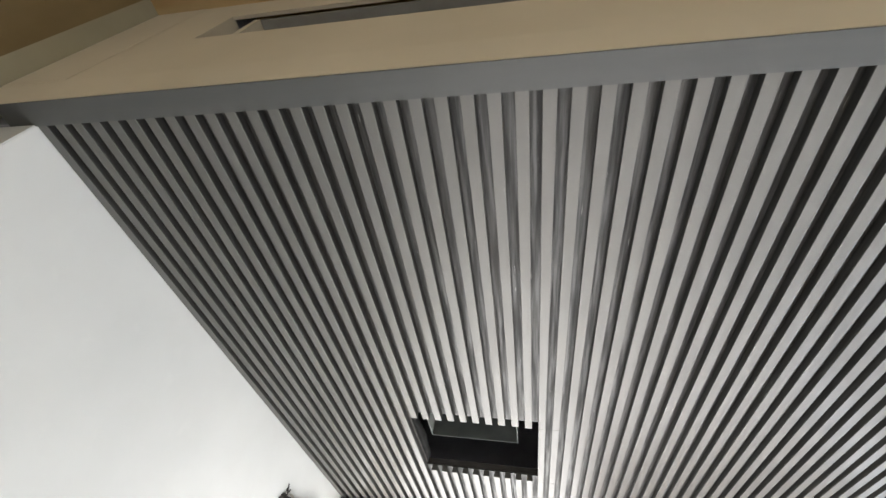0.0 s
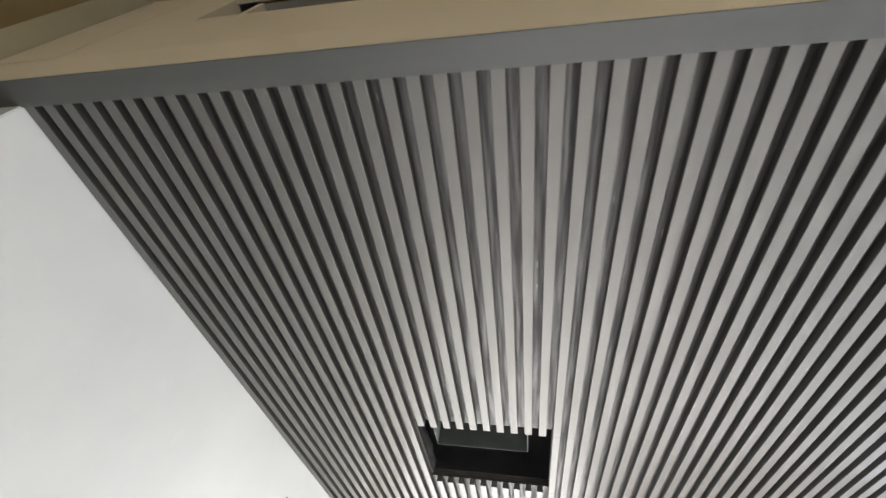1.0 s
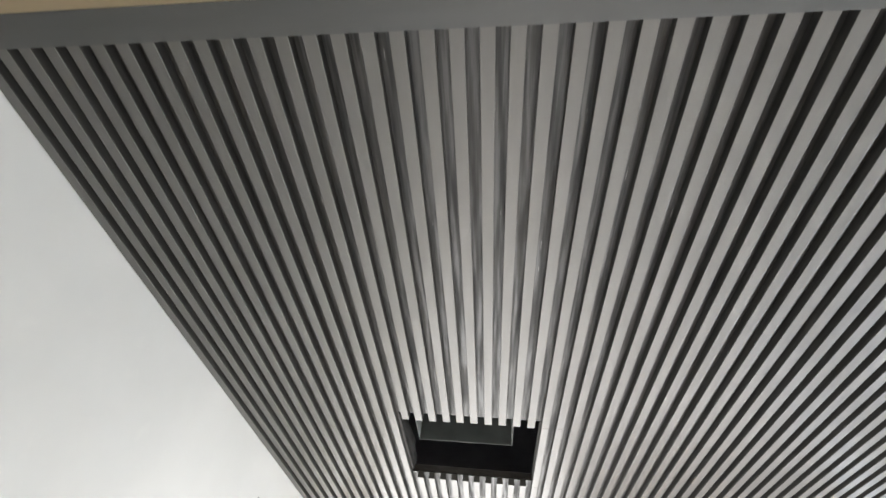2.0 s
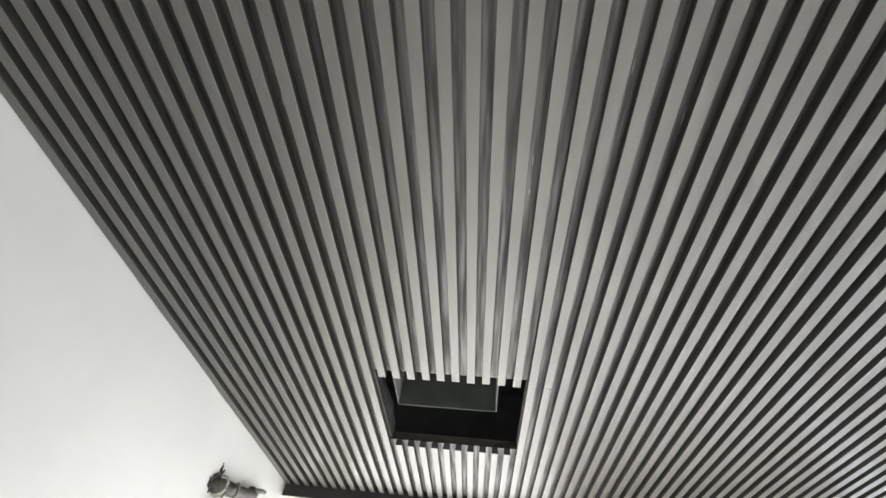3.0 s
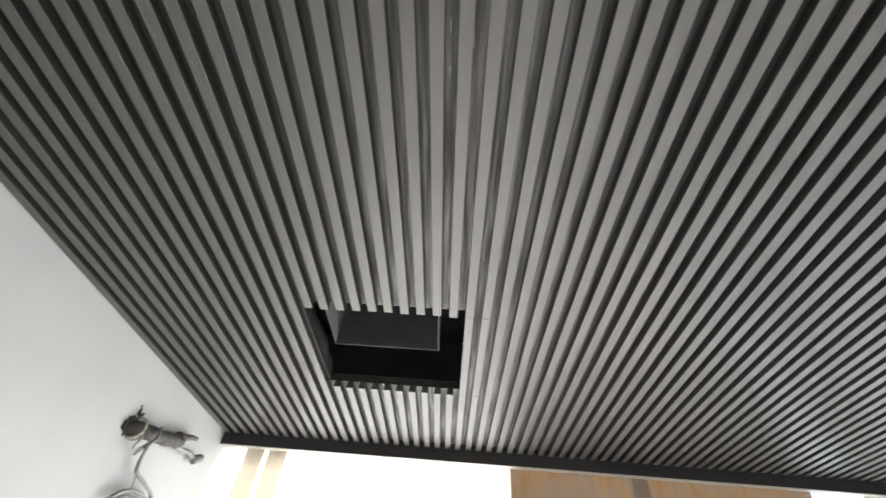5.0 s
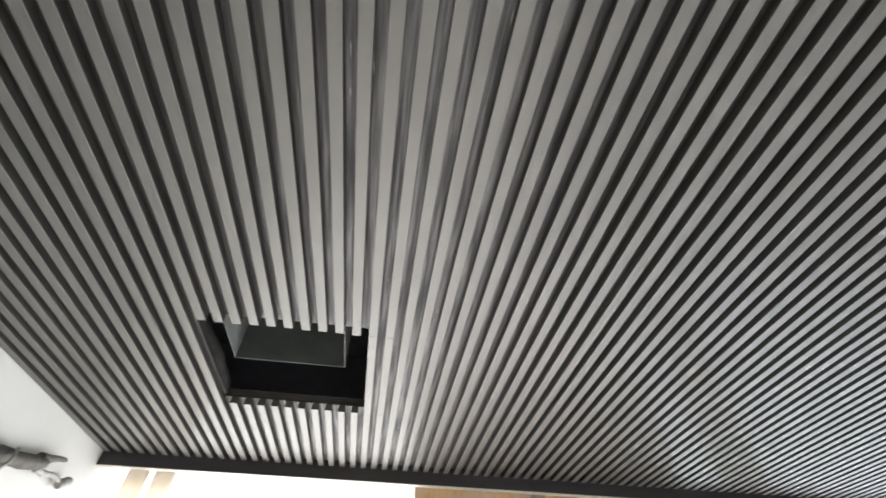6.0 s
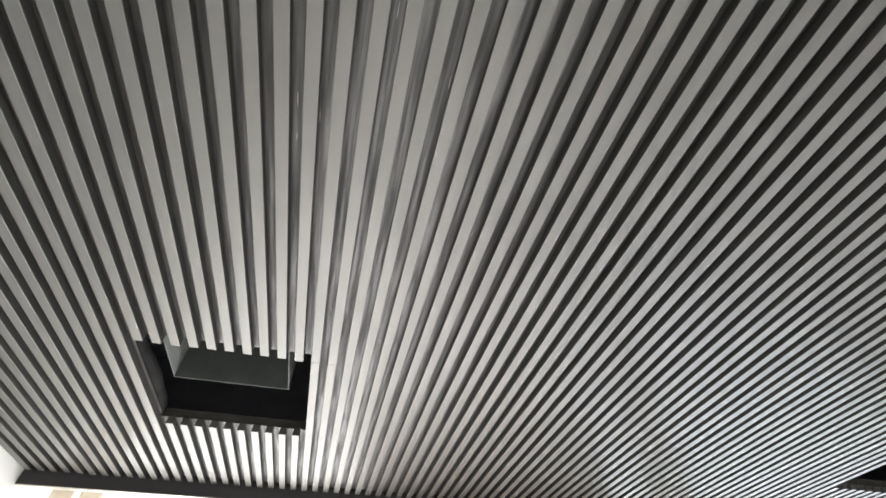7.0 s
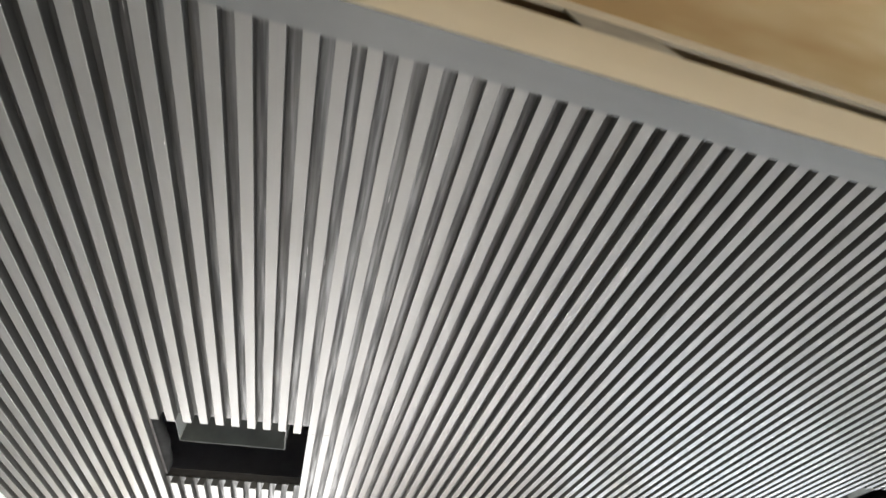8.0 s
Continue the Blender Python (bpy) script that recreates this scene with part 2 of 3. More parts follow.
# ---- mesh helpers ----


def box_into(bm, lo, hi, slot=0):
    x0, y0, z0 = lo
    x1, y1, z1 = hi
    v = [bm.verts.new(p) for p in ((x0, y0, z0), (x1, y0, z0), (x1, y1, z0), (x0, y1, z0), (x0, y0, z1), (x1, y0, z1), (x1, y1, z1), (x0, y1, z1))]
    for q in ((3, 2, 1, 0), (4, 5, 6, 7), (0, 1, 5, 4), (1, 2, 6, 5), (2, 3, 7, 6), (3, 0, 4, 7)):
        bm.faces.new([v[k] for k in q]).material_index = slot


def prism_into(bm, profile, y0, y1, slot=0, axis="y", sides=None):
    """A profile of (a, z) pairs drawn along y (or along x, the pairs then being (y, z))."""
    at = (lambda a, z, l: (a, l, z)) if axis == "y" else (lambda a, z, l: (l, a, z))
    rings = [[bm.verts.new(at(a, z, l)) for a, z in profile] for l in (y0, y1)]
    n = len(profile)
    for k in range(n):
        bm.faces.new((rings[0][k], rings[0][(k + 1) % n], rings[1][(k + 1) % n], rings[1][k])).material_index = slot if sides is None or k not in sides[0] else sides[1]
    bm.faces.new(rings[0][::-1]).material_index = slot
    bm.faces.new(rings[1]).material_index = slot


def tube_into(bm, points, radius, sides=10, slot=0):
    """A round cable along points; radius may be a list."""
    pts = [Vector(p) for p in points]
    rad = radius if isinstance(radius, (list, tuple)) else [radius] * len(pts)
    rings = []
    up = Vector((0.31, 0.2, 0.93)).normalized()
    for k, p in enumerate(pts):
        d = (pts[min(k + 1, len(pts) - 1)] - pts[max(k - 1, 0)]).normalized()
        a = d.cross(up).normalized()
        b = d.cross(a).normalized()
        rings.append([bm.verts.new(p + (a * math.cos(w) + b * math.sin(w)) * rad[k]) for w in (2 * math.pi * s / sides for s in range(sides))])
    for r0, r1 in zip(rings, rings[1:]):
        for s in range(sides):
            f = bm.faces.new((r0[s], r0[(s + 1) % sides], r1[(s + 1) % sides], r1[s]))
            f.smooth, f.material_index = True, slot
    bm.faces.new(rings[0][::-1]).material_index = slot
    bm.faces.new(rings[-1]).material_index = slot


def glide(points, steps=8):
    """Catmull-Rom curve through the points."""
    p = [Vector(q) for q in points]
    p = [2 * p[0] - p[1], *p, 2 * p[-1] - p[-2]]
    out = []
    for a, b, c_, d in zip(p, p[1:], p[2:], p[3:]):
        for s in range(steps):
            t = s / steps
            out.append(0.5 * (2 * b + (c_ - a) * t + (2 * a - 5 * b + 4 * c_ - d) * t * t + (3 * b - a - 3 * c_ + d) * t ** 3))
    return out + [p[-2]]


def mesh_of(name, bm, *materials, bevel=0.0):
    bmesh.ops.recalc_face_normals(bm, faces=bm.faces)
    if bevel:
        bmesh.ops.bevel(bm, geom=bm.edges[:], offset=bevel, segments=2, affect="EDGES", profile=0.7)
    me = bpy.data.meshes.new(name)
    bm.to_mesh(me)
    bm.free()
    for m in materials:
        me.materials.append(m)
    return me


def part(name, bm, material, parent=None, label="", bevel=0.0):
    ob = new(name, mesh_of(name, bm, material, bevel=bevel))
    if parent is not None:
        ob.parent = parent
        ob.matrix_parent_inverse = parent.matrix_basis.inverted()
    return tagged(ob, label)


def boxes(*pairs):
    bm = bmesh.new()
    for lo, hi in pairs:
        box_into(bm, lo, hi)
    return bm


def structure(name, bm, label, *materials, category="wall", bevel=0.0):
    return tagged(new(name, mesh_of(name, bm, *materials, bevel=bevel)), label, category, kind="structure")


def group_of(name, at, label, category, group=""):
    e = new(name)
    e.matrix_basis = pose(*at)
    return tagged(e, label, category, group)


# ---- plan ----
Z = 2.6            # underside of the slats
PITCH = 0.055
GAP = 0.026
GROOVE = 0.027
Y_END = 2.652      # slats end at the window fascia
X_END = 6.6
N = int((X_END - 0.033) / PITCH)
HOLE_Y = (1.435, 2.010)
HOLES = ((13, 23), (73, 83))     # first and last groove of each opening


def groove_x(i):
    return 0.033 + (i - 1) * PITCH


# ---- slatted ceiling ----
rng = random.Random(4)
bm = bmesh.new()
for i in range(1, N + 1):
    x0 = 0.004 if i == 1 else groove_x(i - 1) + GAP
    x1 = groove_x(i)
    jz = rng.uniform(-0.0006, 0.0006)
    jx = rng.uniform(-0.0006, 0.0006)
    prof = [(x0 + jx + 0.002, Z + GROOVE + 0.003), (x0 + jx, Z + 0.0016 + jz), (x0 + jx + 0.0004, Z + 0.0005 + jz), (x0 + jx + 0.0014, Z + jz),
            (x1 + jx - 0.0014, Z + jz), (x1 + jx - 0.0004, Z + 0.0005 + jz), (x1 + jx, Z + 0.0016 + jz), (x1 + jx - 0.002, Z + GROOVE + 0.003)]
    runs = [(0.0, Y_END)]
    for a, b in HOLES:
        if a < i <= b:
            runs = [(0.0, HOLE_Y[0] + rng.uniform(-0.003, 0.003)), (HOLE_Y[1] + rng.uniform(-0.002, 0.002), Y_END)]
        elif b < i <= b + 2:      # saw cuts that ran on past the corner
            runs = [(0.0, HOLE_Y[0] - 0.0008), (HOLE_Y[0] + 0.0008, HOLE_Y[1] - 0.0008), (HOLE_Y[1] + 0.0008, Y_END)]
    for y0, y1 in runs:
        # side faces get the shade-darkened material
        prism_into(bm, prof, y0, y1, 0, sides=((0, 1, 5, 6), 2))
    # groove floor behind the gap on this slat's far side
    runs = [(0.0, Y_END)]
    for a, b in HOLES:
        if a <= i <= b:
            runs = [(0.0, HOLE_Y[0] - 0.006), (HOLE_Y[1] - 0.004, Y_END)]
    for y0, y1 in runs:
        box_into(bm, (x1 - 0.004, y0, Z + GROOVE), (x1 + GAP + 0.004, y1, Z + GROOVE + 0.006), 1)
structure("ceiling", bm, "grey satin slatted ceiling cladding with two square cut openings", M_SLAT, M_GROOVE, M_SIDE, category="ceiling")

# backing boards over the slats, left open above the two cut-outs
bm = bmesh.new()
zb0, zb1 = Z + GROOVE + 0.009, Z + 0.064
edges_x = [0.0]
for a, b in HOLES:
    edges_x += [groove_x(a) + 0.004, groove_x(b) + GAP + 0.001]
edges_x.append(X_END)
for k in range(0, len(edges_x), 2):
    box_into(bm, (edges_x[k], 0.0, zb0), (edges_x[k + 1], 2.71, zb1))
for a, b in ((edges_x[1], edges_x[2]), (edges_x[3], edges_x[4])):
    box_into(bm, (a + 0.0005, 0.0, zb0), (b - 0.0005, HOLE_Y[0] - 0.02, zb1))
    box_into(bm, (a + 0.0005, HOLE_Y[1] + 0.001, zb0), (b - 0.0005, 2.71, zb1))
structure("ceiling_backing", bm, "raw dark backing board above the slatted cladding", M_BOARD, category="ceiling board")
structure("ceiling_slab", boxes(((0.0, 0.02, 3.3), (X_END, 2.9, 3.5))), "dark unlit slab above the slatted ceiling", M_DARK, category="ceiling")

# ---- ducts above the openings ----


def duct(at_x):
    """A sheet-metal collar that ends above an opening; built round its own base."""
    d = group_of("air_duct", (at_x, 1.6, Z + 0.115), "grey sheet-metal duct collar ending above the ceiling opening", "duct", "ducts above the ceiling")
    x0, x1, y0, y1, z0, z1 = at_x - 0.22, at_x + 0.22, 1.47, 1.844, Z + 0.115, Z + 0.52
    t = 0.002
    part("side_panel", boxes(((x0, y0, z0), (x0 + t, y1, z1))), M_DUCT, d)
    part("side_panel", boxes(((x1 - t, y0, z0), (x1, y1, z1))), M_DUCT, d)
    # Back, front and top are coloured dark to stand for shade.
    part("back_panel", boxes(((x0 + t, y1 - t, z0), (x1 - t, y1, z1))), M_DUCT_SHADE, d, "back panel in shade-darkened sheet")
    part("front_panel", boxes(((x0 + t, y0, z0), (x1 - t, y0 + t, z1))), M_DUCT_SHADE, d)
    part("top_panel", boxes(((x0, y0, z1), (x1, y1, z1 + t))), M_DUCT_SHADE, d)
    part("rim", boxes(((x0 - 0.002, y1 - 0.001, z0 - 0.001), (x1 + 0.002, y1 + 0.002, z0 + 0.001))), M_DUCT_SHADE, d, "folded sheet edge")
    part("rim", boxes(((x1 - 0.001, y0, z0 - 0.002), (x1 + 0.003, y1 - 0.003, z0 + 0.001))), M_SIDE, d, "folded sheet edge")
    part("strap", boxes(((x1 + 0.012, y0 - 0.01, z0 - 0.02), (x1 + 0.03, y0 + 0.01, z1 + 0.175))), M_DUCT_SHADE, d, "hanging metal strap")
    return d


duct_a = duct(0.950)
copy_thing(duct_a, pose(0.950 + 60 * PITCH, 1.6, Z + 0.115))

# ---- torn dark lining along one side of each opening ----
def torn_lining(x):
    """A creased dark sheet that bulges into the opening from the board edge."""
    bm = bmesh.new()
    rows = []
    rt = random.Random(12)
    for k in range(25):
        u = k / 24
        y = HOLE_Y[0] + 0.004 + u * (HOLE_Y[1] - HOLE_Y[0] - 0.012)
        b = 0.010 + 0.022 * math.sin(math.pi * u) ** 1.5 + 0.006 * math.sin(17 * u) * u + rt.uniform(-0.002, 0.002)
        rows.append([bm.verts.new(p) for p in ((x, y, Z + 0.034), (x + b * 0.75, y, Z + 0.040 + rt.uniform(-0.003, 0.003)), (x + b, y, Z + 0.056), (x + b * 0.6, y, Z + 0.078 + rt.uniform(-0.004, 0.004)), (x - 0.004, y, Z + 0.088))])
    for r0, r1 in zip(rows, rows[1:]):
        for k in range(4):
            bm.faces.new((r0[k], r1[k], r1[k + 1], r0[k + 1])).smooth = True
    ob = part("torn_lining", bm, M_LINING)
    th = ob.modifiers.new("sheet", "SOLIDIFY")
    th.thickness = 0.0015
    return tagged(ob, "creased dark grey lining sheet at the opening's edge", "lining", "lining sheets")


for a, b in HOLES:
    torn_lining(groove_x(a) + 0.005)

# ---- trims ----
structure("trim", boxes(((-0.080, -0.0615, Z - 0.0015), (X_END, 0.001, Z + 0.0025))),
          "grey flat edge trim along the slatted ceiling", M_TRIM, category="trim")
structure("trim_window", boxes(((0.001, Y_END, 2.540), (X_END, Y_END + 0.006, Z + 0.03)), ((0.001, Y_END + 0.006, 2.544), (X_END, 2.684, 2.548))),
          "edge trim above the windows, coloured dark as backlit", M_FASCIA, category="trim")

# Pale strip stands in for the trim's lower edge lit by the window.
structure("trim_lit_edge", boxes(((0.001, Y_END + 0.002, 2.536), (X_END, 2.69, 2.5395))), "thin pale strip for the window-lit lower edge of the trim", M_PALE, category="trim")

# ---- walls ----
structure("wall_left", boxes(((-0.30, 0.0, -0.02), (0.0, 2.90, 3.3))), "white painted plaster wall", M_WHITE)
W1 = (0.0, 1.565)
W2 = (3.12, 6.40)
YW0, YW1 = 2.74, 2.90
TOP = 2.60
LINTEL = 1.95      # top of the middle window, under the boarded wall
wb = boxes(((W1[0], YW0, TOP), (W1[1], YW1, 3.3)), ((W1[1], YW0, LINTEL), (W2[0], YW1, 3.3)), ((W1[1], YW0, -0.02), (W2[0], YW1, 0.15)), ((W2[0], YW0, TOP), (W2[1], YW1, 3.3)),
           ((W2[1], YW0, -0.02), (X_END, YW1, 3.3)), ((W1[0], YW0, -0.02), (W1[1], YW1, 0.15)), ((W2[0], YW0, -0.02), (W2[1], YW1, 0.15)))
structure("wall_window", wb, "white painted window wall", M_WHITE)
# Added sheets cover white wall faces so the void stays dark.
structure("ceiling_void_cover", boxes(((0.0, 2.70, Z + 0.066), (X_END, 2.735, 3.29)), ((0.001, 0.02, Z + 0.066), (0.02, 2.69, 3.29)), ((X_END - 0.02, 0.02, Z + 0.066), (X_END, 2.69, 3.29)), ((0.03, 0.004, Z + 0.066), (X_END - 0.03, 0.018, 3.29))),
          "added grey sheets hiding the white walls in the ceiling void", M_DARK, category="ceiling")
structure("wall_right", boxes(((X_END, -4.1, -0.02), (X_END + 0.2, 2.90, 3.5))), "white painted plaster wall", M_WHITE)
structure("wall_near_left", boxes(((-0.42, -4.1, -0.02), (-0.17, -0.132, 3.5))), "brown painted plaster wall of the front room, darkened for weak light", M_BROWN)
structure("wall_return", boxes(((-0.42, -0.132, Z), (-0.1705, -0.0005, 3.39))), "olive beige plaster corner return beside the bulkhead", M_STRIP)
structure("wall_stub", boxes(((-0.1705, -0.0035, -0.02), (-0.0005, -0.0005, Z - 0.002)), ((-0.42, -0.132, -0.02), (-0.171, -0.0005, Z - 0.002))), "white painted end of the plaster wall", M_WHITE)
# Unseen opening, made only so the added fill lamp has a place.
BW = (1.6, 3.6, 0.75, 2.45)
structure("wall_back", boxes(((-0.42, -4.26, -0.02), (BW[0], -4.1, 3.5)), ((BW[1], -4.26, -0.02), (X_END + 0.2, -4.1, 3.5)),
          ((BW[0], -4.26, -0.02), (BW[1], -4.1, BW[2])), ((BW[0], -4.26, BW[3]), (BW[1], -4.1, 3.5))), "beige painted plaster wall with an added opening, out of view", M_BEIGE)

# bulkhead board above the edge trim, with its long slot
SL = (0.258, 3.7, 2.985, 3.215)
YB = -0.070
board = boxes(((-0.17, YB, SL[3]), (X_END, YB + 0.012, 3.39)),
          ((-0.17, YB, SL[2]), (SL[0], YB + 0.012, SL[3])), ((SL[1], YB, SL[2]), (X_END, YB + 0.012, SL[3])))
prism_into(board, [(-0.0622, Z + 0.003), (YB, Z + 0.11), (YB, SL[2]), (YB + 0.012, SL[2]), (YB + 0.012, Z + 0.003)], -0.17, X_END, axis="x")
box_into(board, (SL[0] - 0.016, YB + 0.0122, SL[2] - 0.01), (SL[0] - 0.0008, -0.0065, SL[3] + 0.01))     # plastered end of the slot
structure("wall_bulkhead", board, "beige plaster bulkhead with a long narrow air slot", M_BEIGE)
structure("corner_strip", boxes(((-0.1695, YB - 0.0012, Z + 0.112), (0.046, YB - 0.0004, 3.389))), "flat beige strip in the bulkhead corner", M_BEIGE, category="trim")
# Added backing closes the slot so that it reads as deep shade.
structure("slot_recess", boxes(((-0.17, -0.006, Z + 0.004), (X_END, 0.0, 3.39)), ((SL[0] - 0.03, YB + 0.013, SL[2] - 0.03), (SL[0] - 0.02, -0.007, 3.38))), "added backing that keeps the air slot dark", M_DARK, category="recess")
slot_frame = group_of("slot_diffuser", (0.9, -0.03, 3.12), "grey metal diffuser blade inside the air slot", "diffuser")
part("blade", boxes(((0.37, -0.055, 3.186), (1.42, -0.008, 3.190))), M_COVER, slot_frame)
part("end_bracket", boxes(((0.345, -0.056, 3.05), (0.366, -0.008, 3.192))), M_BEIGE, slot_frame, "beige end bracket")
part("cover", boxes(((1.775, YB + 0.0015, SL[2] + 0.001), (2.075, YB + 0.006, SL[3] - 0.001))), M_COVER, slot_frame, "grey flat cover plate")
structure("ceiling_near", boxes(((-0.42, -4.26, 3.39), (X_END + 0.2, 0.0, 3.5))), "tan painted ceiling of the front room", M_TAN, category="ceiling")
structure("floor", boxes(((-0.42, -4.26, -0.12), (X_END + 0.2, 2.90, -0.02))), "pale tiled floor", M_TILE, category="floor")

# ---- outside ----
structure("ground", boxes(((-300, 2.90, -0.6), (300, 600, -0.3))), "pale sunlit concrete ground outside", M_GROUND, category="ground")
# Self-lit panel beyond the windows, added for their white brightness.
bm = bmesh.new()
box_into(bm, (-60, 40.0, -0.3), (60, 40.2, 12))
structure("backdrop", bm, "white glowing panel standing in for the bright outdoors", M_GLOW, category="backdrop")


# ---- wooden panels between the windows ----
def wood_panel(x0, x1):
    p = group_of("wooden_panel", ((x0 + x1) / 2, 2.72, 1.93), "brown plywood panel fixed to the wall over a window", "panel", "wooden panels")
    part("board", boxes(((x0, 2.700, 1.93), (x1, 2.738, 2.59))), M_WOOD, p, bevel=0.002)
    return p


wood_panel(1.567, 2.192)
wood_panel(2.288, 3.115)
post = group_of("cover_batten", (2.255, 2.72, 1.93), "brown timber batten between the plywood panels", "batten")
part("shaft", boxes(((2.204, 2.704, 1.93), (2.285, 2.738, 2.59))), M_POST, post, bevel=0.003)
part("bead", boxes(((2.193, 2.696, 1.93), (2.202, 2.738, 2.59))), M_PALE, post, "thin pale bead")


# ---- windows ----
def window(name, x0, x1, panes, top=TOP):
    w = tagged(group_of(name, ((x0 + x1) / 2, 2.93, 0.1), "white framed glazed window", "window"), kind="structure")
    f = 0.05
    g_ = 0.03          # the frame sits behind the reveal
    bmf = boxes(((x0 - g_ - f, 2.902, 0.1), (x0 - g_, 2.95, top + g_ + f)), ((x1 + g_, 2.902, 0.1), (x1 + g_ + f, 2.95, top + g_ + f)), ((x0 - g_, 2.902, 0.1), (x1 + g_, 2.95, 0.15)), ((x0 - g_, 2.902, top + g_), (x1 + g_, 2.95, top + g_ + f)))
    part("window_frame", bmf, M_FRAME, w)
    step = (x1 - x0) / panes
    for k in range(panes):
        a = x0 + k * step + 0.001 if k else x0 - 0.05
        b = x0 + (k + 1) * step - 0.001 if k < panes - 1 else x1 + 0.05
        g = part("pane", boxes(((a, 2.922, 0.13), (b, 2.928, top + 0.05))), M_GLASS, w)
        g.visible_shadow = False
    return w


window("window_1", *W1, 1)
window("window_2", *W2, 3)
window("window_3", W1[1] + 0.165, W2[0] - 0.165, 2, LINTEL)

# ---- curtains ----
def curtain(folds, label):
    """Gathered cloth that hangs inside a window opening, one bulging strip for each (from, to) along the wall."""
    bm = bmesh.new()
    curve = []
    for a, b in folds:
        for k in range(15):
            w = math.pi * k / 14
            curve.append(((a + b) / 2 - (b - a) / 2 * math.cos(w), 2.772 - 0.030 * math.sin(w) ** 0.8))
    left = folds[0][0] - 0.005
    rows = []
    for zz in (0.02, 0.9, 1.7, 2.2, 2.45, 2.598):
        grow = 1.0 + 0.12 * (2.598 - zz) / 2.5
        rows.append([bm.verts.new((left + (x - left) * grow + 0.006 * math.sin(zz * 2.3), y + 0.003 * math.sin(9 * x + zz * 2), zz)) for x, y in curve])
    for r0, r1 in zip(rows, rows[1:]):
        for k in range(len(curve) - 1):
            if k % 15 != 14:
                bm.faces.new((r0[k], r0[k + 1], r1[k + 1], r1[k])).smooth = True
    ob = part("curtain", bm, M_CLOTH)
    ob.modifiers.new("cloth", "SOLIDIFY").thickness = 0.0015
    return tagged(ob, label, "curtain", "curtains")


curtain(((0.110, 0.210), (0.236, 0.338)), "pale tan curtain gathered in two folds beside the window")
curtain(((3.44, 3.545), (3.55, 3.655), (3.66, 3.76)), "pale tan curtain gathered in three folds across the wide window")

# ---- loose wiring on the white wall ----
wire = group_of("wall_cable", (0.0, 1.92, 2.37), "loose grey taped cable bundle hanging from a broken wall hole", "cable")
bm = bmesh.new()
core = glide([(-0.03, 1.905, 2.350), (0.004, 1.932, 2.357), (0.022, 1.99, 2.366), (0.034, 2.09, 2.380), (0.042, 2.16, 2.397), (0.045, 2.215, 2.410)], 6)
rr = random.Random(9)
tube_into(bm, core, [0.030 + rr.uniform(-0.002, 0.002) - 0.004 * k / len(core) - 0.008 * (k == len(core) - 1) for k in range(len(core))], 14)
part("taped_sleeve", bm, M_TAPE, wire, "dark grey taped sleeve")
bm = bmesh.new()
tube_into(bm, glide([(0.044, 2.17, 2.420), (0.042, 2.222, 2.432), (0.038, 2.262, 2.447), (0.035, 2.30, 2.460), (0.034, 2.345, 2.470)], 4), [0.020 - 0.0007 * k for k in range(17)], 8)
part("wire_end", bm, M_TAPE, wire)
bm = bmesh.new()
tube_into(bm, glide([(0.044, 2.185, 2.385), (0.042, 2.245, 2.386), (0.036, 2.312, 2.402), (0.034, 2.37, 2.402), (0.034, 2.415, 2.397)], 5), [0.013 - 0.0003 * k for k in range(21)], 8)
part("wire_end", bm, M_CABLE, wire)
bm = bmesh.new()
tube_into(bm, [(0.034, 2.386, 2.387), (0.034, 2.392, 2.391), (0.036, 2.436, 2.413), (0.036, 2.443, 2.417)], [0.016, 0.020, 0.021, 0.019], 18)
connector = part("connector", bm, M_CABLE, wire, "small grey round connector")
bm = bmesh.new()
tube_into(bm, [(0.036, 2.4425, 2.4168), (0.0365, 2.447, 2.419)], [0.0155, 0.014], 12)
part("socket_face", bm, M_TAPE, connector, "dark socket face")
# cable wound round the sleeve's root, its slack hanging in a loop below
bm = bmesh.new()
loops = []
for k in range(23):
    w = math.pi * 0.55 + 2 * math.pi * k / 13.5
    loops.append((0.014 + 0.040 * math.cos(w), 1.910 + 0.0016 * k, 2.356 + 0.040 * math.sin(w)))
loops += [Vector(p) for p in glide([(0.042, 1.944, 2.308), (0.040, 1.936, 2.288), (0.036, 1.966, 2.288), (0.038, 1.99, 2.310), (0.045, 2.005, 2.334)], 5)]
tube_into(bm, loops, 0.0048, 8)
part("cable_wrap", bm, M_PALE, wire)
bm = bmesh.new()
tube_into(bm, glide([(0.05, 1.962, 2.300), (0.044, 1.955, 2.268), (0.04, 1.982, 2.290), (0.048, 2.0, 2.322)], 5), 0.0035, 6)
part("thin_wire", bm, M_CABLE, wire)
bm = bmesh.new()
tube_into(bm, glide([(0.030, 2.052, 2.408), (0.056, 2.018, 2.391), (0.074, 1.992, 2.346), (0.060, 1.988, 2.316), (0.038, 2.016, 2.285), (0.035, 2.025, 2.249), (0.035, 2.042, 2.228),
                     (0.034, 2.126, 2.211), (0.033, 2.189, 2.196), (0.034, 2.205, 2.180), (0.036, 2.190, 2.168)], 6), [0.0052 + 0.0024 * min(1, k / 34) for k in range(61)], 8)
part("hanging_cable", bm, M_CABLE, wire)
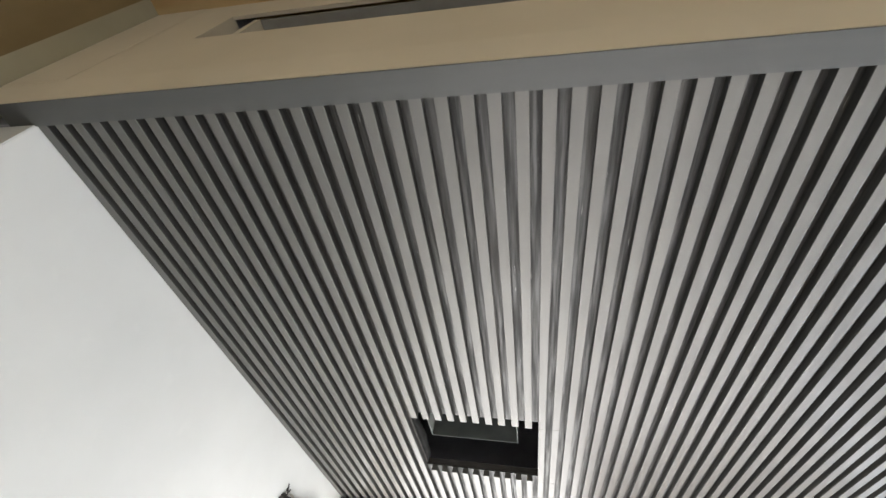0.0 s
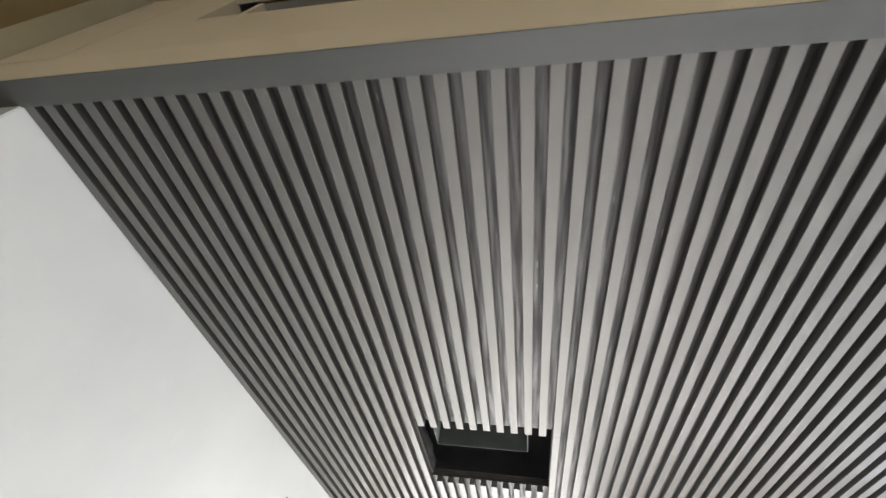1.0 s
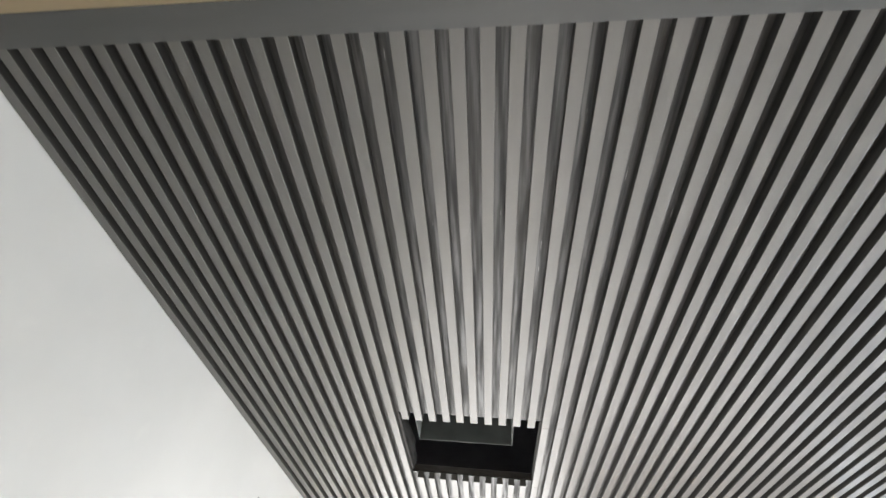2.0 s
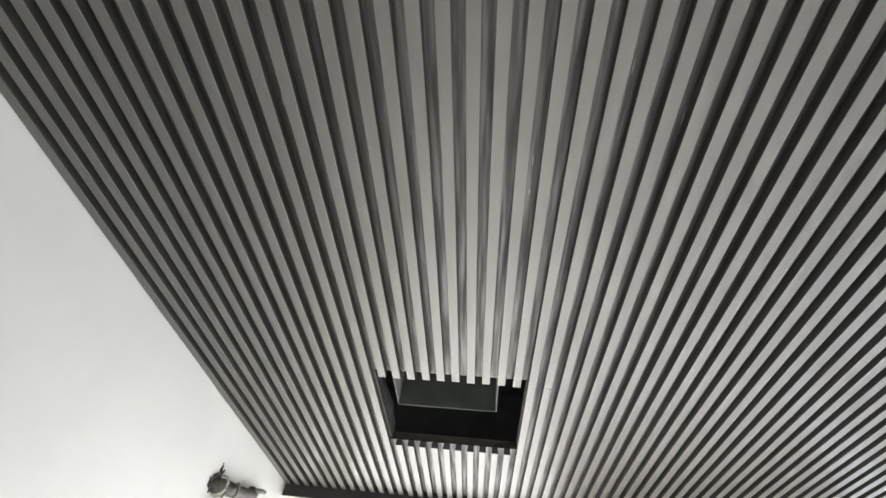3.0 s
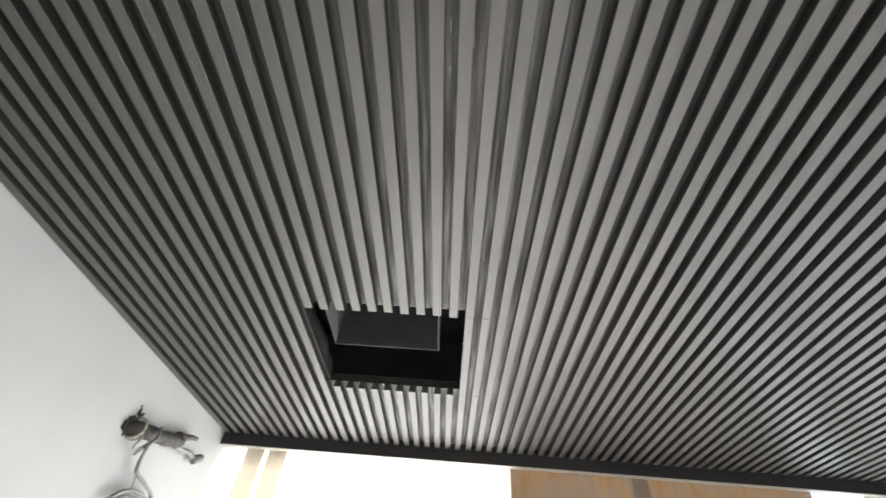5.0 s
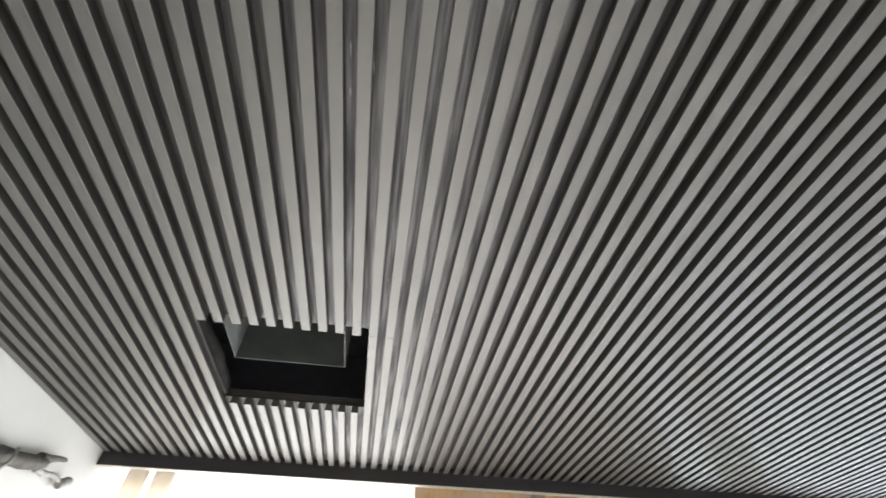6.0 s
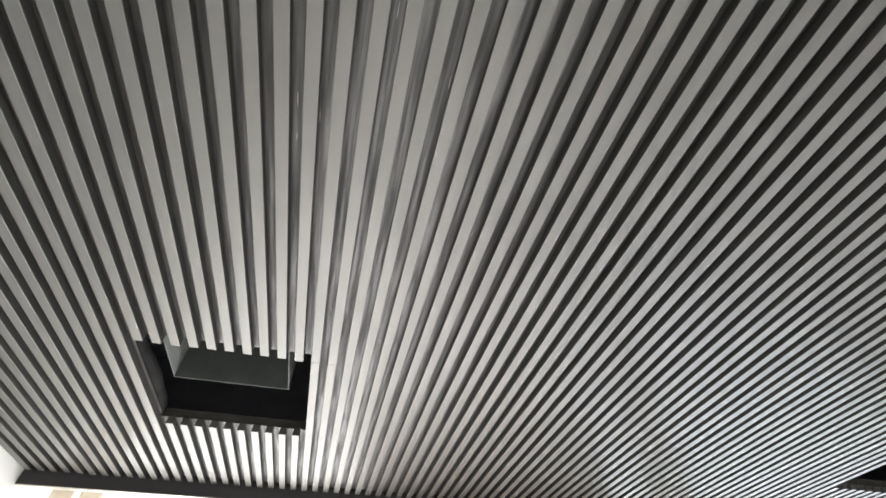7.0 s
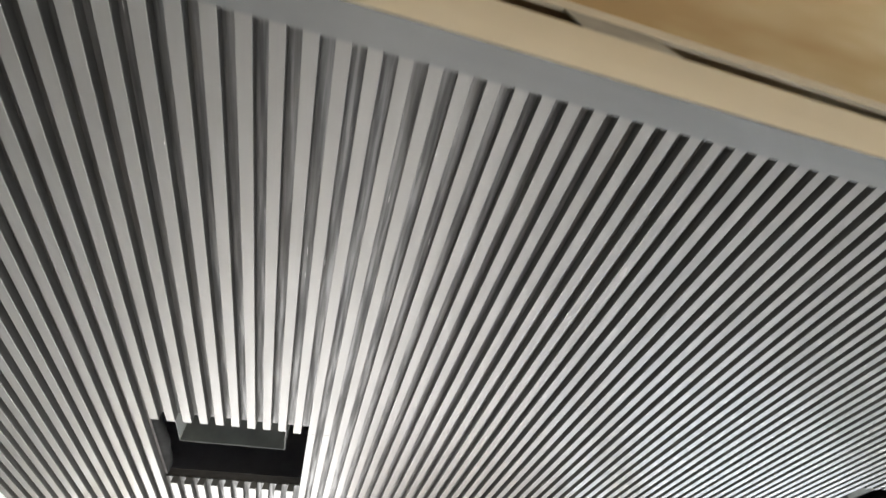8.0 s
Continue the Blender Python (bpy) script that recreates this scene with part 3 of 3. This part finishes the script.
for pts, thick_ in (([(0.036, 2.188, 2.168), (0.036, 2.129, 2.177), (0.037, 2.057, 2.170), (0.036, 2.01, 2.155), (0.036, 1.977, 2.133), (0.035, 1.960, 2.120)], 0.0072),
                    ([(0.030, 1.960, 2.119), (0.031, 2.011, 2.136), (0.030, 2.055, 2.152), (0.031, 2.112, 2.160), (0.031, 2.188, 2.165)], 0.0045),
                    ([(0.041, 2.186, 2.167), (0.042, 2.037, 2.136), (0.039, 1.963, 2.120), (0.036, 1.950, 2.095), (0.034, 1.956, 2.066), (0.030, 1.975, 2.03), (0.02, 1.99, 1.98)], 0.0036),
                    ([(0.034, 2.190, 2.167), (0.035, 2.149, 2.143), (0.036, 2.101, 2.122), (0.040, 2.06, 2.108)], 0.0065)):
    bm = bmesh.new()
    tube_into(bm, glide(pts, 6), thick_, 8)
    part("cable_coil", bm, M_CABLE, wire)
bm = bmesh.new()
tube_into(bm, glide([(0.035, 2.042, 2.228), (0.035, 2.050, 2.195), (0.035, 2.05, 2.157)], 5), 0.0022, 6)
part("thin_wire", bm, M_CABLE, wire)

box_thing = group_of("pipe_stub", (0.05, 2.10, 2.12), "short pale plastic pipe stub with a dark mouth on the wall", "pipe")
bm = bmesh.new()
tube_into(bm, [(0.0, 2.10, 2.02), (0.05, 2.105, 2.04), (0.055, 2.107, 2.075), (0.055, 2.108, 2.112)], [0.034, 0.036, 0.034, 0.034], 16)
part("pipe", bm, M_FRAME, box_thing)
# Dark disc closes the pipe and stands in for its shaded inside.
bm = bmesh.new()
tube_into(bm, [(0.055, 2.108, 2.1115), (0.055, 2.108, 2.1135)], [0.029, 0.028], 14)
part("mouth", bm, M_TAPE, box_thing, "dark disc for the shade in the pipe mouth")

wire.matrix_basis = pose(0.0, 1.934, 2.354)

# crumbled hole edge: a ragged ring round the sleeve's root and two torn spikes above it
# Flat black blobs on the wall stand in for the hole's dark inside.
bm = bmesh.new()
rr = random.Random(3)
spots = []
for k in range(46):
    w = rr.uniform(0, 6.28)
    r = rr.uniform(0.018, 0.037)
    spots.append((1.919 + r * math.cos(w), 2.336 + r * math.sin(w), rr.uniform(0.007, 0.012)))
for p0, p1 in (((1.936, 2.372), (1.930, 2.418)), ((1.938, 2.382), (1.960, 2.402))):
    for k in range(11):
        u = k / 10
        spots.append((p0[0] + (p1[0] - p0[0]) * u + rr.uniform(-0.003, 0.003), p0[1] + (p1[1] - p0[1]) * u + rr.uniform(-0.003, 0.003), 0.011 - 0.006 * u))
for y, z, q in spots:
    bmesh.ops.create_icosphere(bm, subdivisions=1, radius=q, matrix=pose(0.001, y, z, q * 9000, q * 5000, 0) @ Matrix.Diagonal((0.35, 1, 1, 1)))
for v in bm.verts:
    v.co += Vector((0, rr.uniform(-0.003, 0.003), rr.uniform(-0.003, 0.003)))
tagged(part("broken_hole", bm, M_RUST), "flat black crumbs standing in for a dark hole in the white wall", "hole")
